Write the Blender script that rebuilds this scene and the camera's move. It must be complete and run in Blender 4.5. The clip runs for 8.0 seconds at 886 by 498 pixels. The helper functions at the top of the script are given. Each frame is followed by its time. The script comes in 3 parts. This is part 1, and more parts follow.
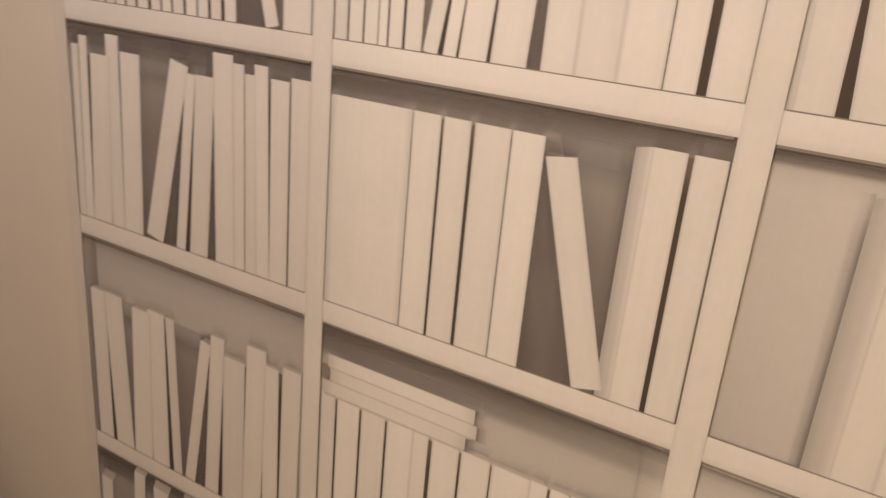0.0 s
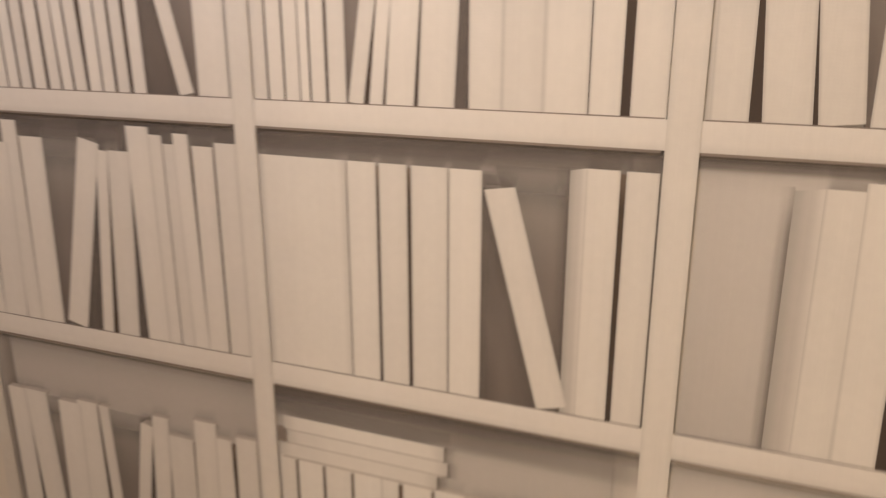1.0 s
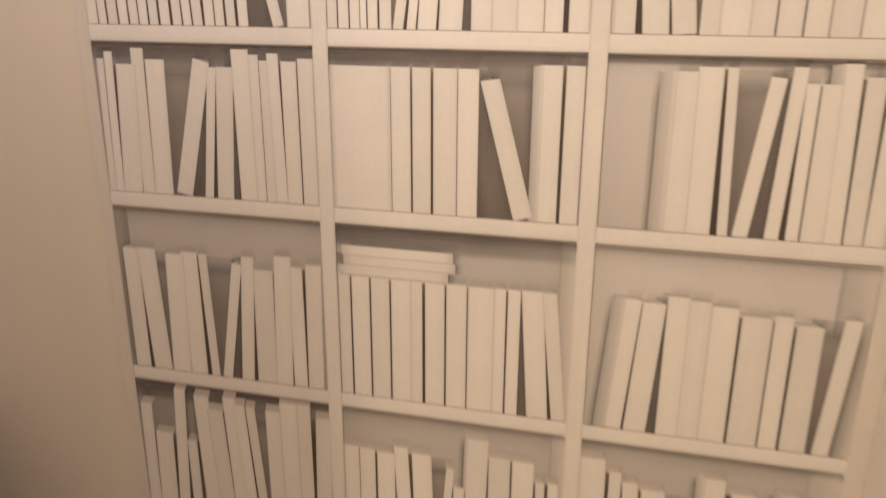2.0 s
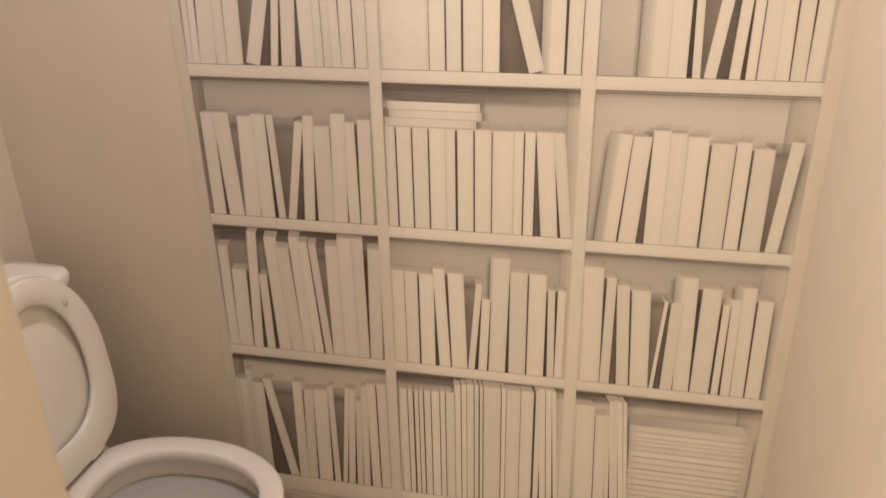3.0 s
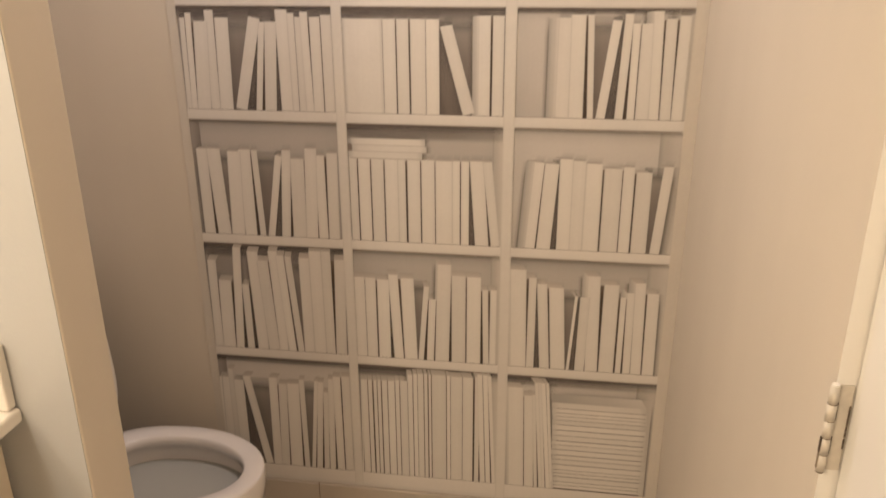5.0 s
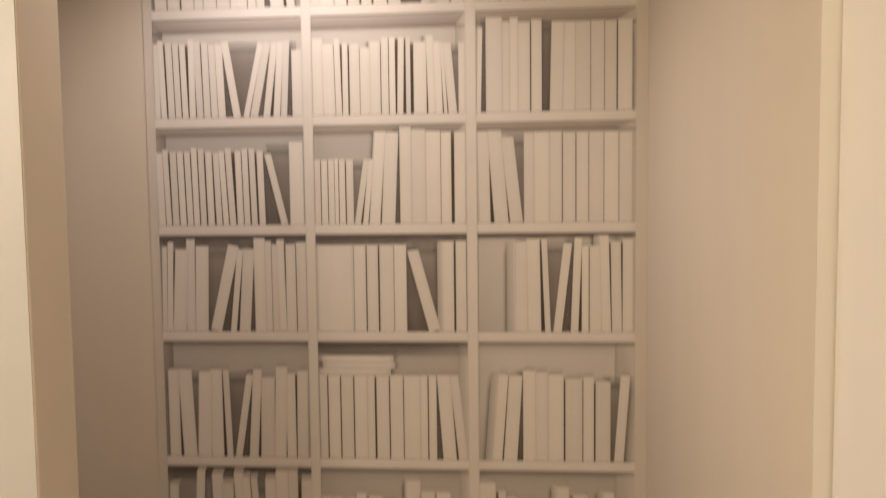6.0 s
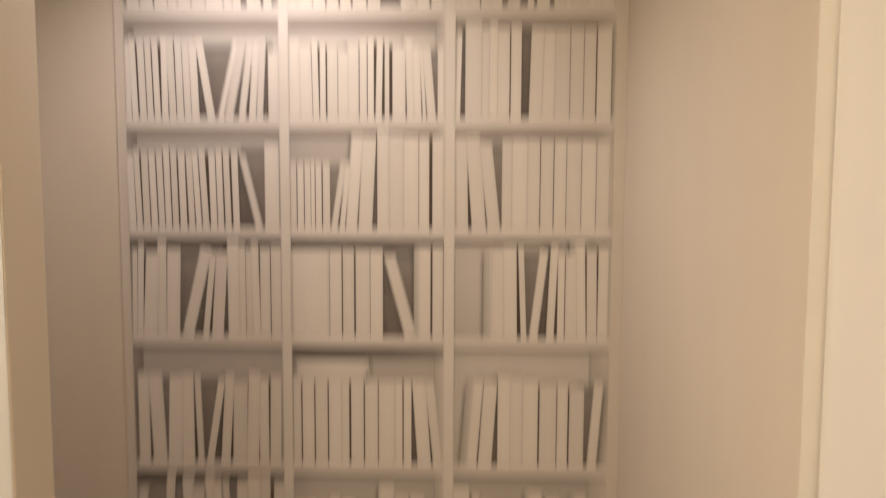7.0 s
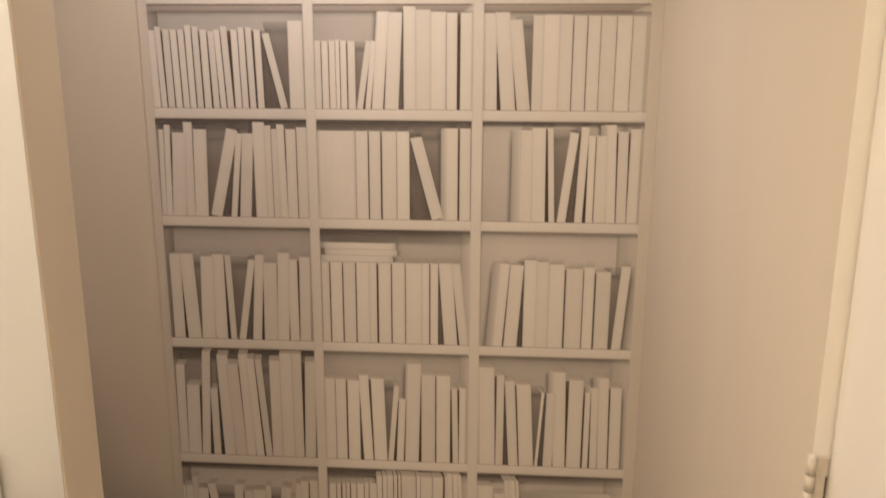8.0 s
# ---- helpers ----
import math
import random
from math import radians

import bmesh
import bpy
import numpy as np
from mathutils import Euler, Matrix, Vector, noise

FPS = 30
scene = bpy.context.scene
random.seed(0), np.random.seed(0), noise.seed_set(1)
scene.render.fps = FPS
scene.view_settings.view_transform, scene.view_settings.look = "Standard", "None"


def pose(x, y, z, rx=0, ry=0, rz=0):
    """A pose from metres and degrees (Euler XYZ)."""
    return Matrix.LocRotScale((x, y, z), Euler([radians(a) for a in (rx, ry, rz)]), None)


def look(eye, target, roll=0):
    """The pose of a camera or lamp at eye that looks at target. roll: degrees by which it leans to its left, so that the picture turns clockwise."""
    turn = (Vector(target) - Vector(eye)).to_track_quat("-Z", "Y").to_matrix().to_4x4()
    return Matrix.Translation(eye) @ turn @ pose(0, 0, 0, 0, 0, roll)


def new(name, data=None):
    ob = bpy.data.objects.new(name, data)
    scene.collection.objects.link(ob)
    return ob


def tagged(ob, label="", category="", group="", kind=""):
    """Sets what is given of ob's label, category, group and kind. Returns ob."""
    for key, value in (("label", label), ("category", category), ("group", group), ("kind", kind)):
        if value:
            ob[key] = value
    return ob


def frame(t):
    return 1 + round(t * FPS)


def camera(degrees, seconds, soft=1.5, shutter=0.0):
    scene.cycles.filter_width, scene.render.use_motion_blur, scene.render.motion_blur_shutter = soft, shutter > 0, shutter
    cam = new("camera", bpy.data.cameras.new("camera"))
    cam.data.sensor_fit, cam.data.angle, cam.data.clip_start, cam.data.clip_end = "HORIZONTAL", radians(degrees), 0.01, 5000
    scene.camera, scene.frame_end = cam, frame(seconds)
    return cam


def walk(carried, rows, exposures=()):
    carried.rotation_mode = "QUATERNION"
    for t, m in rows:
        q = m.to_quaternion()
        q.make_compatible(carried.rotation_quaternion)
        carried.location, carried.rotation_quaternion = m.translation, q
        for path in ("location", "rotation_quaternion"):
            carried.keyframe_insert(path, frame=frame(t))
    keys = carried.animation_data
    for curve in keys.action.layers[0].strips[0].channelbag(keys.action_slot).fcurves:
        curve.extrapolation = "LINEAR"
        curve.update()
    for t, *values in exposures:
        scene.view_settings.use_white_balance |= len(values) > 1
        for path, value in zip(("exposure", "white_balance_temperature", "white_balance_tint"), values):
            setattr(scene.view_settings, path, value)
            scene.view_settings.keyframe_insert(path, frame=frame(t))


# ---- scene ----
cam = camera(58.4, 8.0, soft=1.4, shutter=0.5)
# seconds, eye, yaw, pitch, roll
ROWS = [
    (0, 0.1114, -0.6511, 1.6497, 29.48, -20.09, 5.23),
    (0.5, 0.1066, -0.5846, 1.6545, 28.39, -20.26, 1.69),
    (1, 0.0666, -0.6845, 1.6539, 21.32, -17.04, -0.02),
    (1.2, 0.041, -0.804, 1.649, 19.3, -16.65, -0.8),
    (2.3, 0.1056, -1.2994, 1.6279, 13.64, -20.95, 0.38),
    (2.5, 0.1093, -1.3629, 1.6294, 13.58, -23.76, -0.16),
    (3, 0.0683, -1.552, 1.6244, 12.72, -25.02, -1.1),
    (3.5, 0.0615, -1.7099, 1.6453, 11.38, -26.08, -0.66),
    (4, 0.1358, -1.802, 1.654, 11.07, -25.63, 0.58),
    (4.2, 0.1569, -1.835, 1.6528, 11.5, -25.11, 0.38),
    (5.3, 0.1277, -2.0123, 1.676, 6.83, -17.67, -0.49),
    (5.5, 0.1137, -2.0434, 1.6759, 5.74, -14.68, -0.53),
    (6, 0.1027, -2.081, 1.6394, 4.56, -3.91, -0.67),
    (6.2, 0.1134, -2.0635, 1.6736, 4.4, -0.55, -0.4),
    (6.5, 0.1201, -2.0637, 1.6778, 4.12, 5.9, -0.32),
    (6.7, 0.1209, -2.0498, 1.7005, 3.87, 7.94, -0.27),
    (6.8, 0.1181, -2.0518, 1.7018, 3.6, 6.36, -0.26),
    (6.9, 0.0921, -2.0552, 1.7092, 2.77, 1.22, -0.07),
    (7, 0.0587, -2.0729, 1.6954, 1.69, -5.07, 0.25),
    (7.1, 0.09, -2.0454, 1.6814, 2.59, -8.86, 0.05),
    (7.2, 0.1067, -2.0397, 1.6789, 3.09, -12.32, -0.09),
    (7.3, 0.1018, -2.0458, 1.6683, 3.08, -14.25, -0.02),
    (7.5, 0.0984, -2.051, 1.6661, 3.13, -15.62, 0.05),
    (8, 0.0686, -2.0535, 1.6797, 3.93, -13.15, 0.27),
]
# seconds, stops, kelvin, tint: the film's own brightness and white balance
EXPOSURES = [
    (0.0, 0.20, 6250, 11), (0.6, 0.17, 6250, 11), (1.2, 0.09, 6200, 11), (2.5, 0.48, 6350, 10), (3.0, 0.50, 6350, 10), (3.5, 0.30, 6500, 10), (4.2, 0.25, 6500, 10),
    (5.5, -0.05, 6500, 10), (6.0, -0.26, 6550, 10), (6.3, -0.28, 6450, 10), (6.7, -0.25, 6400, 10), (7.0, -0.22, 6500, 10), (7.4, 0.0, 6500, 10), (8.0, -0.05, 6500, 10),
]
walk(cam, [(t, pose(x, y, z, 90 + pitch, 0, yaw) @ pose(0, 0, 0, 0, 0, roll)) for t, x, y, z, yaw, pitch, roll in ROWS], EXPOSURES)

# ---- world and lights ----
world = bpy.data.worlds.new("world")
scene.world = world
world.use_nodes = True
world.node_tree.nodes["Background"].inputs["Color"].default_value = (0.9, 0.75, 0.55, 1)
world.node_tree.nodes["Background"].inputs["Strength"].default_value = 0.05


WARM = (1.0, 0.85, 0.655)


def lamp(name, kind, m, watts, colour):
    data = bpy.data.lights.new(name, kind)
    data.energy, data.color = watts, colour
    ob = new(name, data)
    ob.matrix_world = m
    return data


CEIL, LEFT, RIGHT, REAR = 2.49, -1.345, 0.467, -3.3
CAN_X, CAN_Y = -0.447, -0.45
# ceiling light of the bathroom, behind the walk, and the bar of lamps over the vanity
main = lamp("bathroom_ceiling_lamp", "POINT", pose(-0.95, -2.65, 2.36), 51, WARM)
main.shadow_soft_size = 0.16
bar = lamp("vanity_lamp", "AREA", look((-1.25, -1.55, 1.95), (0.4, -1.25, 1.15)), 7.5, (1.0, 0.86, 0.68))
bar.shape, bar.size, bar.size_y = "RECTANGLE", 0.80, 0.12
# recessed lamp over the toilet
spot = lamp("recessed_lamp", "SPOT", look((CAN_X, CAN_Y, CEIL - 0.004), (CAN_X, CAN_Y + 0.2, 0)), 32, (1.0, 0.87, 0.84))
spot.spot_size, spot.spot_blend, spot.shadow_soft_size = radians(146), 0.66, 0.05


# ---- materials ----
def material(name, base, rough=0.5, metal=0.0, vary=0.06, scale=6.0, grain=300.0, bump=0.05, spread=0.0, coat=0.0, upright=1.0):
    """Paint, tile or metal: two scales of variation, fine relief, and a shift from object to object."""
    mat = bpy.data.materials.new(name)
    mat.use_nodes = True
    n, link = mat.node_tree.nodes, mat.node_tree.links.new
    bsdf = n["Principled BSDF"]
    coords = n.new("ShaderNodeTexCoord")
    broad, fine = n.new("ShaderNodeTexNoise"), n.new("ShaderNodeTexNoise")
    broad.inputs["Scale"].default_value, broad.inputs["Detail"].default_value = scale, 4
    fine.inputs["Scale"].default_value, fine.inputs["Detail"].default_value = grain, 3
    stretch = n.new("ShaderNodeMapping")
    stretch.inputs["Scale"].default_value = (1, 1, upright)
    link(coords.outputs["Object"], stretch.inputs["Vector"])
    link(stretch.outputs[0], broad.inputs["Vector"])
    link(coords.outputs["Object"], fine.inputs["Vector"])
    add = n.new("ShaderNodeMath")
    add.operation = "MULTIPLY_ADD"
    link(broad.outputs["Fac"], add.inputs[0])
    add.inputs[1].default_value = 2 * vary
    add.inputs[2].default_value = 1 - vary
    level = add.outputs[0]
    if spread:
        info, shift, total = n.new("ShaderNodeObjectInfo"), n.new("ShaderNodeMath"), n.new("ShaderNodeMath")
        shift.operation, total.operation = "MULTIPLY_ADD", "MULTIPLY"
        link(info.outputs["Random"], shift.inputs[0])
        shift.inputs[1].default_value, shift.inputs[2].default_value = 2 * spread, 1 - spread
        link(shift.outputs[0], total.inputs[0])
        link(level, total.inputs[1])
        level = total.outputs[0]
    tone = n.new("ShaderNodeVectorMath")
    tone.operation = "SCALE"
    tone.inputs[0].default_value = base
    link(level, tone.inputs["Scale"])
    link(tone.outputs[0], bsdf.inputs["Base Color"])
    relief = n.new("ShaderNodeBump")
    relief.inputs["Strength"].default_value, relief.inputs["Distance"].default_value = bump, 0.002
    link(fine.outputs["Fac"], relief.inputs["Height"])
    link(relief.outputs[0], bsdf.inputs["Normal"])
    bsdf.inputs["Roughness"].default_value, bsdf.inputs["Metallic"].default_value = rough, metal
    bsdf.inputs["Coat Weight"].default_value = coat
    return mat


def print_material(name, stops, across=None, spread=0.03, fade=None):
    """Matt printed paper with a linen weave. stops: tones up the printed piece (place, colour); across: factors from its left to its right."""
    mat = bpy.data.materials.new(name)
    mat.use_nodes = True
    n, link = mat.node_tree.nodes, mat.node_tree.links.new
    bsdf = n["Principled BSDF"]
    coords, split = n.new("ShaderNodeTexCoord"), n.new("ShaderNodeSeparateXYZ")
    link(coords.outputs["UV"], split.inputs[0])

    def ramp(points, socket):
        r = n.new("ShaderNodeValToRGB")
        r.color_ramp.interpolation = "EASE"
        while len(r.color_ramp.elements) < len(points):
            r.color_ramp.elements.new(0.5)
        for e, (place, colour) in zip(r.color_ramp.elements, points):
            e.position, e.color = place, (*colour, 1)
        link(socket, r.inputs[0])
        return r.outputs[0]

    colour = ramp(stops, split.outputs["Y"]) if len(stops) > 1 else None
    product = n.new("ShaderNodeVectorMath")
    product.operation = "MULTIPLY"
    if colour:
        link(colour, product.inputs[0])
    else:
        product.inputs[0].default_value = stops[0][1]
    if across:
        link(ramp([(p, (f, f, f * 0.99)) for p, f in across], split.outputs["X"]), product.inputs[1])
    else:
        product.inputs[1].default_value = (1, 1, 1)
    # weave of the paper, blotches of the print, and a shift from piece to piece
    blot, info, level, total = n.new("ShaderNodeTexNoise"), n.new("ShaderNodeObjectInfo"), n.new("ShaderNodeMath"), n.new("ShaderNodeMath")
    blot.inputs["Scale"].default_value, blot.inputs["Detail"].default_value = 14, 5
    link(coords.outputs["Object"], blot.inputs["Vector"])
    level.operation = total.operation = "MULTIPLY_ADD"
    link(info.outputs["Random"], level.inputs[0])
    level.inputs[1].default_value, level.inputs[2].default_value = 2 * spread, 0.885 - spread
    link(blot.outputs["Fac"], total.inputs[0])
    total.inputs[1].default_value = 0.08
    link(level.outputs[0], total.inputs[2])
    warp, weft, weave, toned = n.new("ShaderNodeTexWave"), n.new("ShaderNodeTexWave"), n.new("ShaderNodeMath"), n.new("ShaderNodeMath")
    for w, way in ((warp, "X"), (weft, "Z")):
        w.bands_direction = way
        w.inputs["Scale"].default_value, w.inputs["Distortion"].default_value, w.inputs["Detail"].default_value = 100, 7.0, 3
        link(coords.outputs["Object"], w.inputs["Vector"])
    weave.operation = "ADD"
    link(warp.outputs["Fac"], weave.inputs[0])
    link(weft.outputs["Fac"], weave.inputs[1])
    toned.operation = "MULTIPLY_ADD"
    link(weave.outputs[0], toned.inputs[0])
    toned.inputs[1].default_value = 0.005
    link(total.outputs[0], toned.inputs[2])
    # mottled ink at the size of a few millimetres
    mottle, mottled = n.new("ShaderNodeTexNoise"), n.new("ShaderNodeMath")
    mottle.inputs["Scale"].default_value, mottle.inputs["Detail"].default_value = 120, 4
    link(coords.outputs["Object"], mottle.inputs["Vector"])
    mottled.operation = "MULTIPLY_ADD"
    link(mottle.outputs["Fac"], mottled.inputs[0])
    mottled.inputs[1].default_value = 0.07
    link(toned.outputs[0], mottled.inputs[2])
    # fine upright streaks of the scanned spines
    spread_out, streak, streaked = n.new("ShaderNodeMapping"), n.new("ShaderNodeTexNoise"), n.new("ShaderNodeMath")
    spread_out.inputs["Scale"].default_value = (260, 1, 5)
    link(coords.outputs["Object"], spread_out.inputs["Vector"])
    link(spread_out.outputs[0], streak.inputs["Vector"])
    streak.inputs["Scale"].default_value, streak.inputs["Detail"].default_value = 1, 3
    streaked.operation = "MULTIPLY_ADD"
    link(streak.outputs["Fac"], streaked.inputs[0])
    streaked.inputs[1].default_value = 0.05
    link(mottled.outputs[0], streaked.inputs[2])
    scaled = n.new("ShaderNodeVectorMath")
    scaled.operation = "SCALE"
    link(product.outputs[0], scaled.inputs[0])
    link(streaked.outputs[0], scaled.inputs["Scale"])
    link(scaled.outputs[0], bsdf.inputs["Base Color"])
    relief = n.new("ShaderNodeBump")
    relief.inputs["Strength"].default_value, relief.inputs["Distance"].default_value = 0.04, 0.0006
    link(weave.outputs[0], relief.inputs["Height"])
    link(relief.outputs[0], bsdf.inputs["Normal"])
    if fade:
        cover = n.new("ShaderNodeMath")
        cover.operation = "MULTIPLY"
        cover.inputs[1].default_value = 1.0
        for k, (axis, points) in enumerate(fade):
            link(ramp([(p, (f, f, f)) for p, f in points], split.outputs[axis]), cover.inputs[k])
        link(cover.outputs[0], bsdf.inputs["Alpha"])
    bsdf.inputs["Roughness"].default_value = 0.72
    bsdf.inputs["Specular IOR Level"].default_value = 0.25
    return mat


PAPER, INK = (0.68, 0.64, 0.59), (0.07, 0.052, 0.042)
paint = material("cream_wall_paint", (0.635, 0.57, 0.48), 0.55, vary=0.05, scale=7, grain=150, bump=0.12, upright=0.22)
ceiling_paint = material("ceiling_paint", (0.60, 0.52, 0.42), 0.7, vary=0.03, scale=2, grain=160, bump=0.25)
# white paint, its colour darkened because the lamps overlight this face
toned_down_paint = material("toned_down_bathroom_paint", (0.47, 0.475, 0.475), 0.45, vary=0.03, scale=5, grain=150, bump=0.15)
gloss_paint = material("satin_door_paint", (0.80, 0.775, 0.73), 0.35, vary=0.035, scale=9, grain=90, bump=0.08, upright=0.1)
porcelain = material("white_porcelain", (0.82, 0.775, 0.755), 0.12, vary=0.015, scale=4, grain=40, bump=0.01, coat=0.5)
seat_plastic = material("white_seat_plastic", (0.79, 0.76, 0.72), 0.22, vary=0.02, scale=5, grain=60, bump=0.02)
tile_stone = material("beige_floor_tile", (0.54, 0.475, 0.395), 0.28, vary=0.10, scale=7, grain=120, bump=0.04, spread=0.05)
base_stone = material("beige_base_tile", (0.48, 0.42, 0.345), 0.35, vary=0.10, scale=9, grain=120, bump=0.05, spread=0.04)
grout = material("brown_grout", (0.20, 0.14, 0.09), 0.9, vary=0.15, scale=30, grain=400, bump=0.4)
nickel = material("brushed_nickel", (0.62, 0.56, 0.47), 0.35, metal=0.8, vary=0.15, scale=40, grain=300, bump=0.1)
hinge_metal = material("overpainted_hinge", (0.60, 0.55, 0.475), 0.42, metal=0.0, vary=0.2, scale=60, grain=300, bump=0.1)
# two dark colours: painted shade in gaps, and bare worn hinge edges
seam = material("shaded_seam", (0.22, 0.17, 0.12), 0.8)
dark_gap = material("dark_gap", (0.08, 0.055, 0.035), 0.8)
stone_top = material("cream_cultured_marble", (0.80, 0.75, 0.68), 0.2, vary=0.04, scale=8, grain=60, bump=0.02, coat=0.3)
cabinet_paint = material("cream_cabinet_paint", (0.66, 0.58, 0.47), 0.45, vary=0.04, scale=5, grain=90, bump=0.05)

book_print = print_material("printed_spine", [(0.0, PAPER)], [(0.0, 0.80), (0.10, 0.98), (0.55, 1.0), (0.90, 0.97), (1.0, 0.82)], spread=0.05)
board_print = print_material("printed_shelf", [(0.0, tuple(0.90 * c for c in PAPER)), (0.35, PAPER), (1.0, tuple(1.03 * c for c in PAPER))], spread=0.02)
post_print = print_material("printed_post", [(0.0, tuple(0.98 * c for c in PAPER))], [(0.0, 0.92), (0.2, 1.0), (0.8, 1.0), (1.0, 0.93)], spread=0.01)
border_print = print_material("printed_border", [(0.0, (0.62, 0.57, 0.505))], [(0.0, 1.0), (1.0, 0.97)], spread=0.0)
# backs of the printed compartments, from shaded to pale
RECESS = {name: print_material("printed_recess_" + name, [(0.0, tuple(0.92 * v for v in tone)), (0.5, tone), (0.86, tuple(1.02 * v for v in tone)), (1.0, tuple(0.80 * v for v in tone))], [(0.0, 0.93), (0.15, 1.0), (0.85, 1.0), (1.0, 0.93)], spread=0.02)
          for name, tone in (("dark", (0.29, 0.265, 0.245)), ("dim", (0.36, 0.33, 0.305)), ("middle", (0.44, 0.41, 0.38)), ("pale", (0.54, 0.505, 0.47)))}
inner_side_print = print_material("printed_inner_side", [(0.0, (0.50, 0.465, 0.425))], [(0.0, 0.74), (0.25, 0.92), (1.0, 1.12)], spread=0.02)
shaded_side_print = print_material("printed_shaded_side", [(0.0, (0.30, 0.27, 0.245))], [(0.0, 1.15), (1.0, 0.8)], spread=0.02)
cover_print = print_material("printed_book_side", [(0.0, (0.55, 0.515, 0.475)), (1.0, (0.58, 0.545, 0.505))], [(0.0, 0.70), (0.55, 0.86), (1.0, 1.04)], spread=0.05)
band_print = print_material("printed_roof_band", [(0.0, (0.16, 0.135, 0.12))], fade=(("Y", ((0.0, 0.0), (0.35, 0.45), (1.0, 0.85))), ("X", ((0.0, 1.0), (0.55, 0.85), (1.0, 0.45)))))
line_print = print_material("printed_line", [(0.0, INK), (0.85, (0.08, 0.058, 0.042)), (1.0, (0.16, 0.12, 0.09))])
gap_print = print_material("printed_gap", [(0.0, (0.16, 0.135, 0.12)), (0.5, (0.22, 0.19, 0.17)), (1.0, (0.30, 0.275, 0.25))], [(0.0, 0.86), (0.4, 1.0), (1.0, 0.95)], fade=(("Y", ((0.0, 1.0), (0.8, 0.95), (1.0, 0.2))),))
thin_print = print_material("printed_thin_line", [(0.0, (0.24, 0.20, 0.17))])
top_print = print_material("printed_book_top", [(0.0, (0.50, 0.455, 0.41)), (1.0, (0.42, 0.38, 0.34))])
under_print = print_material("printed_underside", [(0.0, (0.27, 0.23, 0.20)), (0.5, (0.35, 0.31, 0.275)), (1.0, (0.47, 0.43, 0.39))])


SOFT = (0.20, 0.17, 0.15)
soft_left = print_material("printed_soft_left", [(0.0, SOFT)], fade=(("X", ((0.0, 0.0), (0.5, 0.18), (1.0, 0.55))), ("Y", ((0.0, 1.0), (0.8, 1.0), (1.0, 0.35)))))
soft_right = print_material("printed_soft_right", [(0.0, SOFT)], fade=(("X", ((0.0, 0.55), (0.5, 0.18), (1.0, 0.0))), ("Y", ((0.0, 1.0), (0.8, 1.0), (1.0, 0.35)))))
soft_top = print_material("printed_soft_top", [(0.0, SOFT)], fade=(("Y", ((0.0, 0.30), (0.5, 0.09), (1.0, 0.0))), ("X", ((0.0, 0.0), (0.2, 1.0), (0.8, 1.0), (1.0, 0.0)))))
soft_down = print_material("printed_soft_down", [(0.0, SOFT)], fade=(("Y", ((0.0, 0.0), (0.6, 0.12), (1.0, 0.42))),))


# ---- building blocks ----
def link_mesh(name, bm, mat, parent=None, label="", smooth=False):
    mesh = bpy.data.meshes.new(name)
    bm.normal_update()
    bm.to_mesh(mesh)
    bm.free()
    mesh.materials.append(mat)
    if smooth:
        for p in mesh.polygons:
            p.use_smooth = True
    ob = new(name, mesh)
    if parent:
        ob.parent = parent
    if label:
        tagged(ob, label)
    return ob


def part(name, bm, mat, parent, label="", smooth=False):
    return link_mesh(name, bm, mat, parent, label, smooth)


def empty(name, x=0, y=0, z=0):
    ob = new(name)
    ob.location = (x, y, z)
    return ob


def add_box(bm, x0, x1, y0, y1, z0, z1, bevel=0.0, segments=2):
    made = bmesh.ops.create_cube(bm, size=1.0, matrix=Matrix.Translation(((x0 + x1) / 2, (y0 + y1) / 2, (z0 + z1) / 2)) @ Matrix.Diagonal((x1 - x0, y1 - y0, z1 - z0, 1)))
    if bevel:
        edges = {e for v in made["verts"] for e in v.link_edges}
        bmesh.ops.bevel(bm, geom=list(edges), offset=bevel, segments=segments, affect="EDGES", profile=0.5)
    return bm


def box(x0, x1, y0, y1, z0, z1, bevel=0.0, segments=2):
    return add_box(bmesh.new(), x0, x1, y0, y1, z0, z1, bevel, segments)


def rod(p, q, r, sides=16):
    """A rod from p to q."""
    bm = bmesh.new()
    p, q = Vector(p), Vector(q)
    turn = (q - p).to_track_quat("Z", "Y").to_matrix().to_4x4()
    bmesh.ops.create_cone(bm, cap_ends=True, segments=sides, radius1=r, radius2=r, depth=(q - p).length, matrix=Matrix.Translation((p + q) / 2) @ turn)
    return bm


def loft(rings, cap_first=False, cap_last=False):
    bm = bmesh.new()
    loops = [[bm.verts.new(p) for p in ring] for ring in rings]
    count = len(loops[0])
    for a, b in zip(loops, loops[1:]):
        for k in range(count):
            bm.faces.new((a[k], a[(k + 1) % count], b[(k + 1) % count], b[k]))
    if cap_first:
        bm.faces.new(loops[0][::-1])
    if cap_last:
        bm.faces.new(loops[-1])
    bmesh.ops.recalc_face_normals(bm, faces=bm.faces)
    return bm


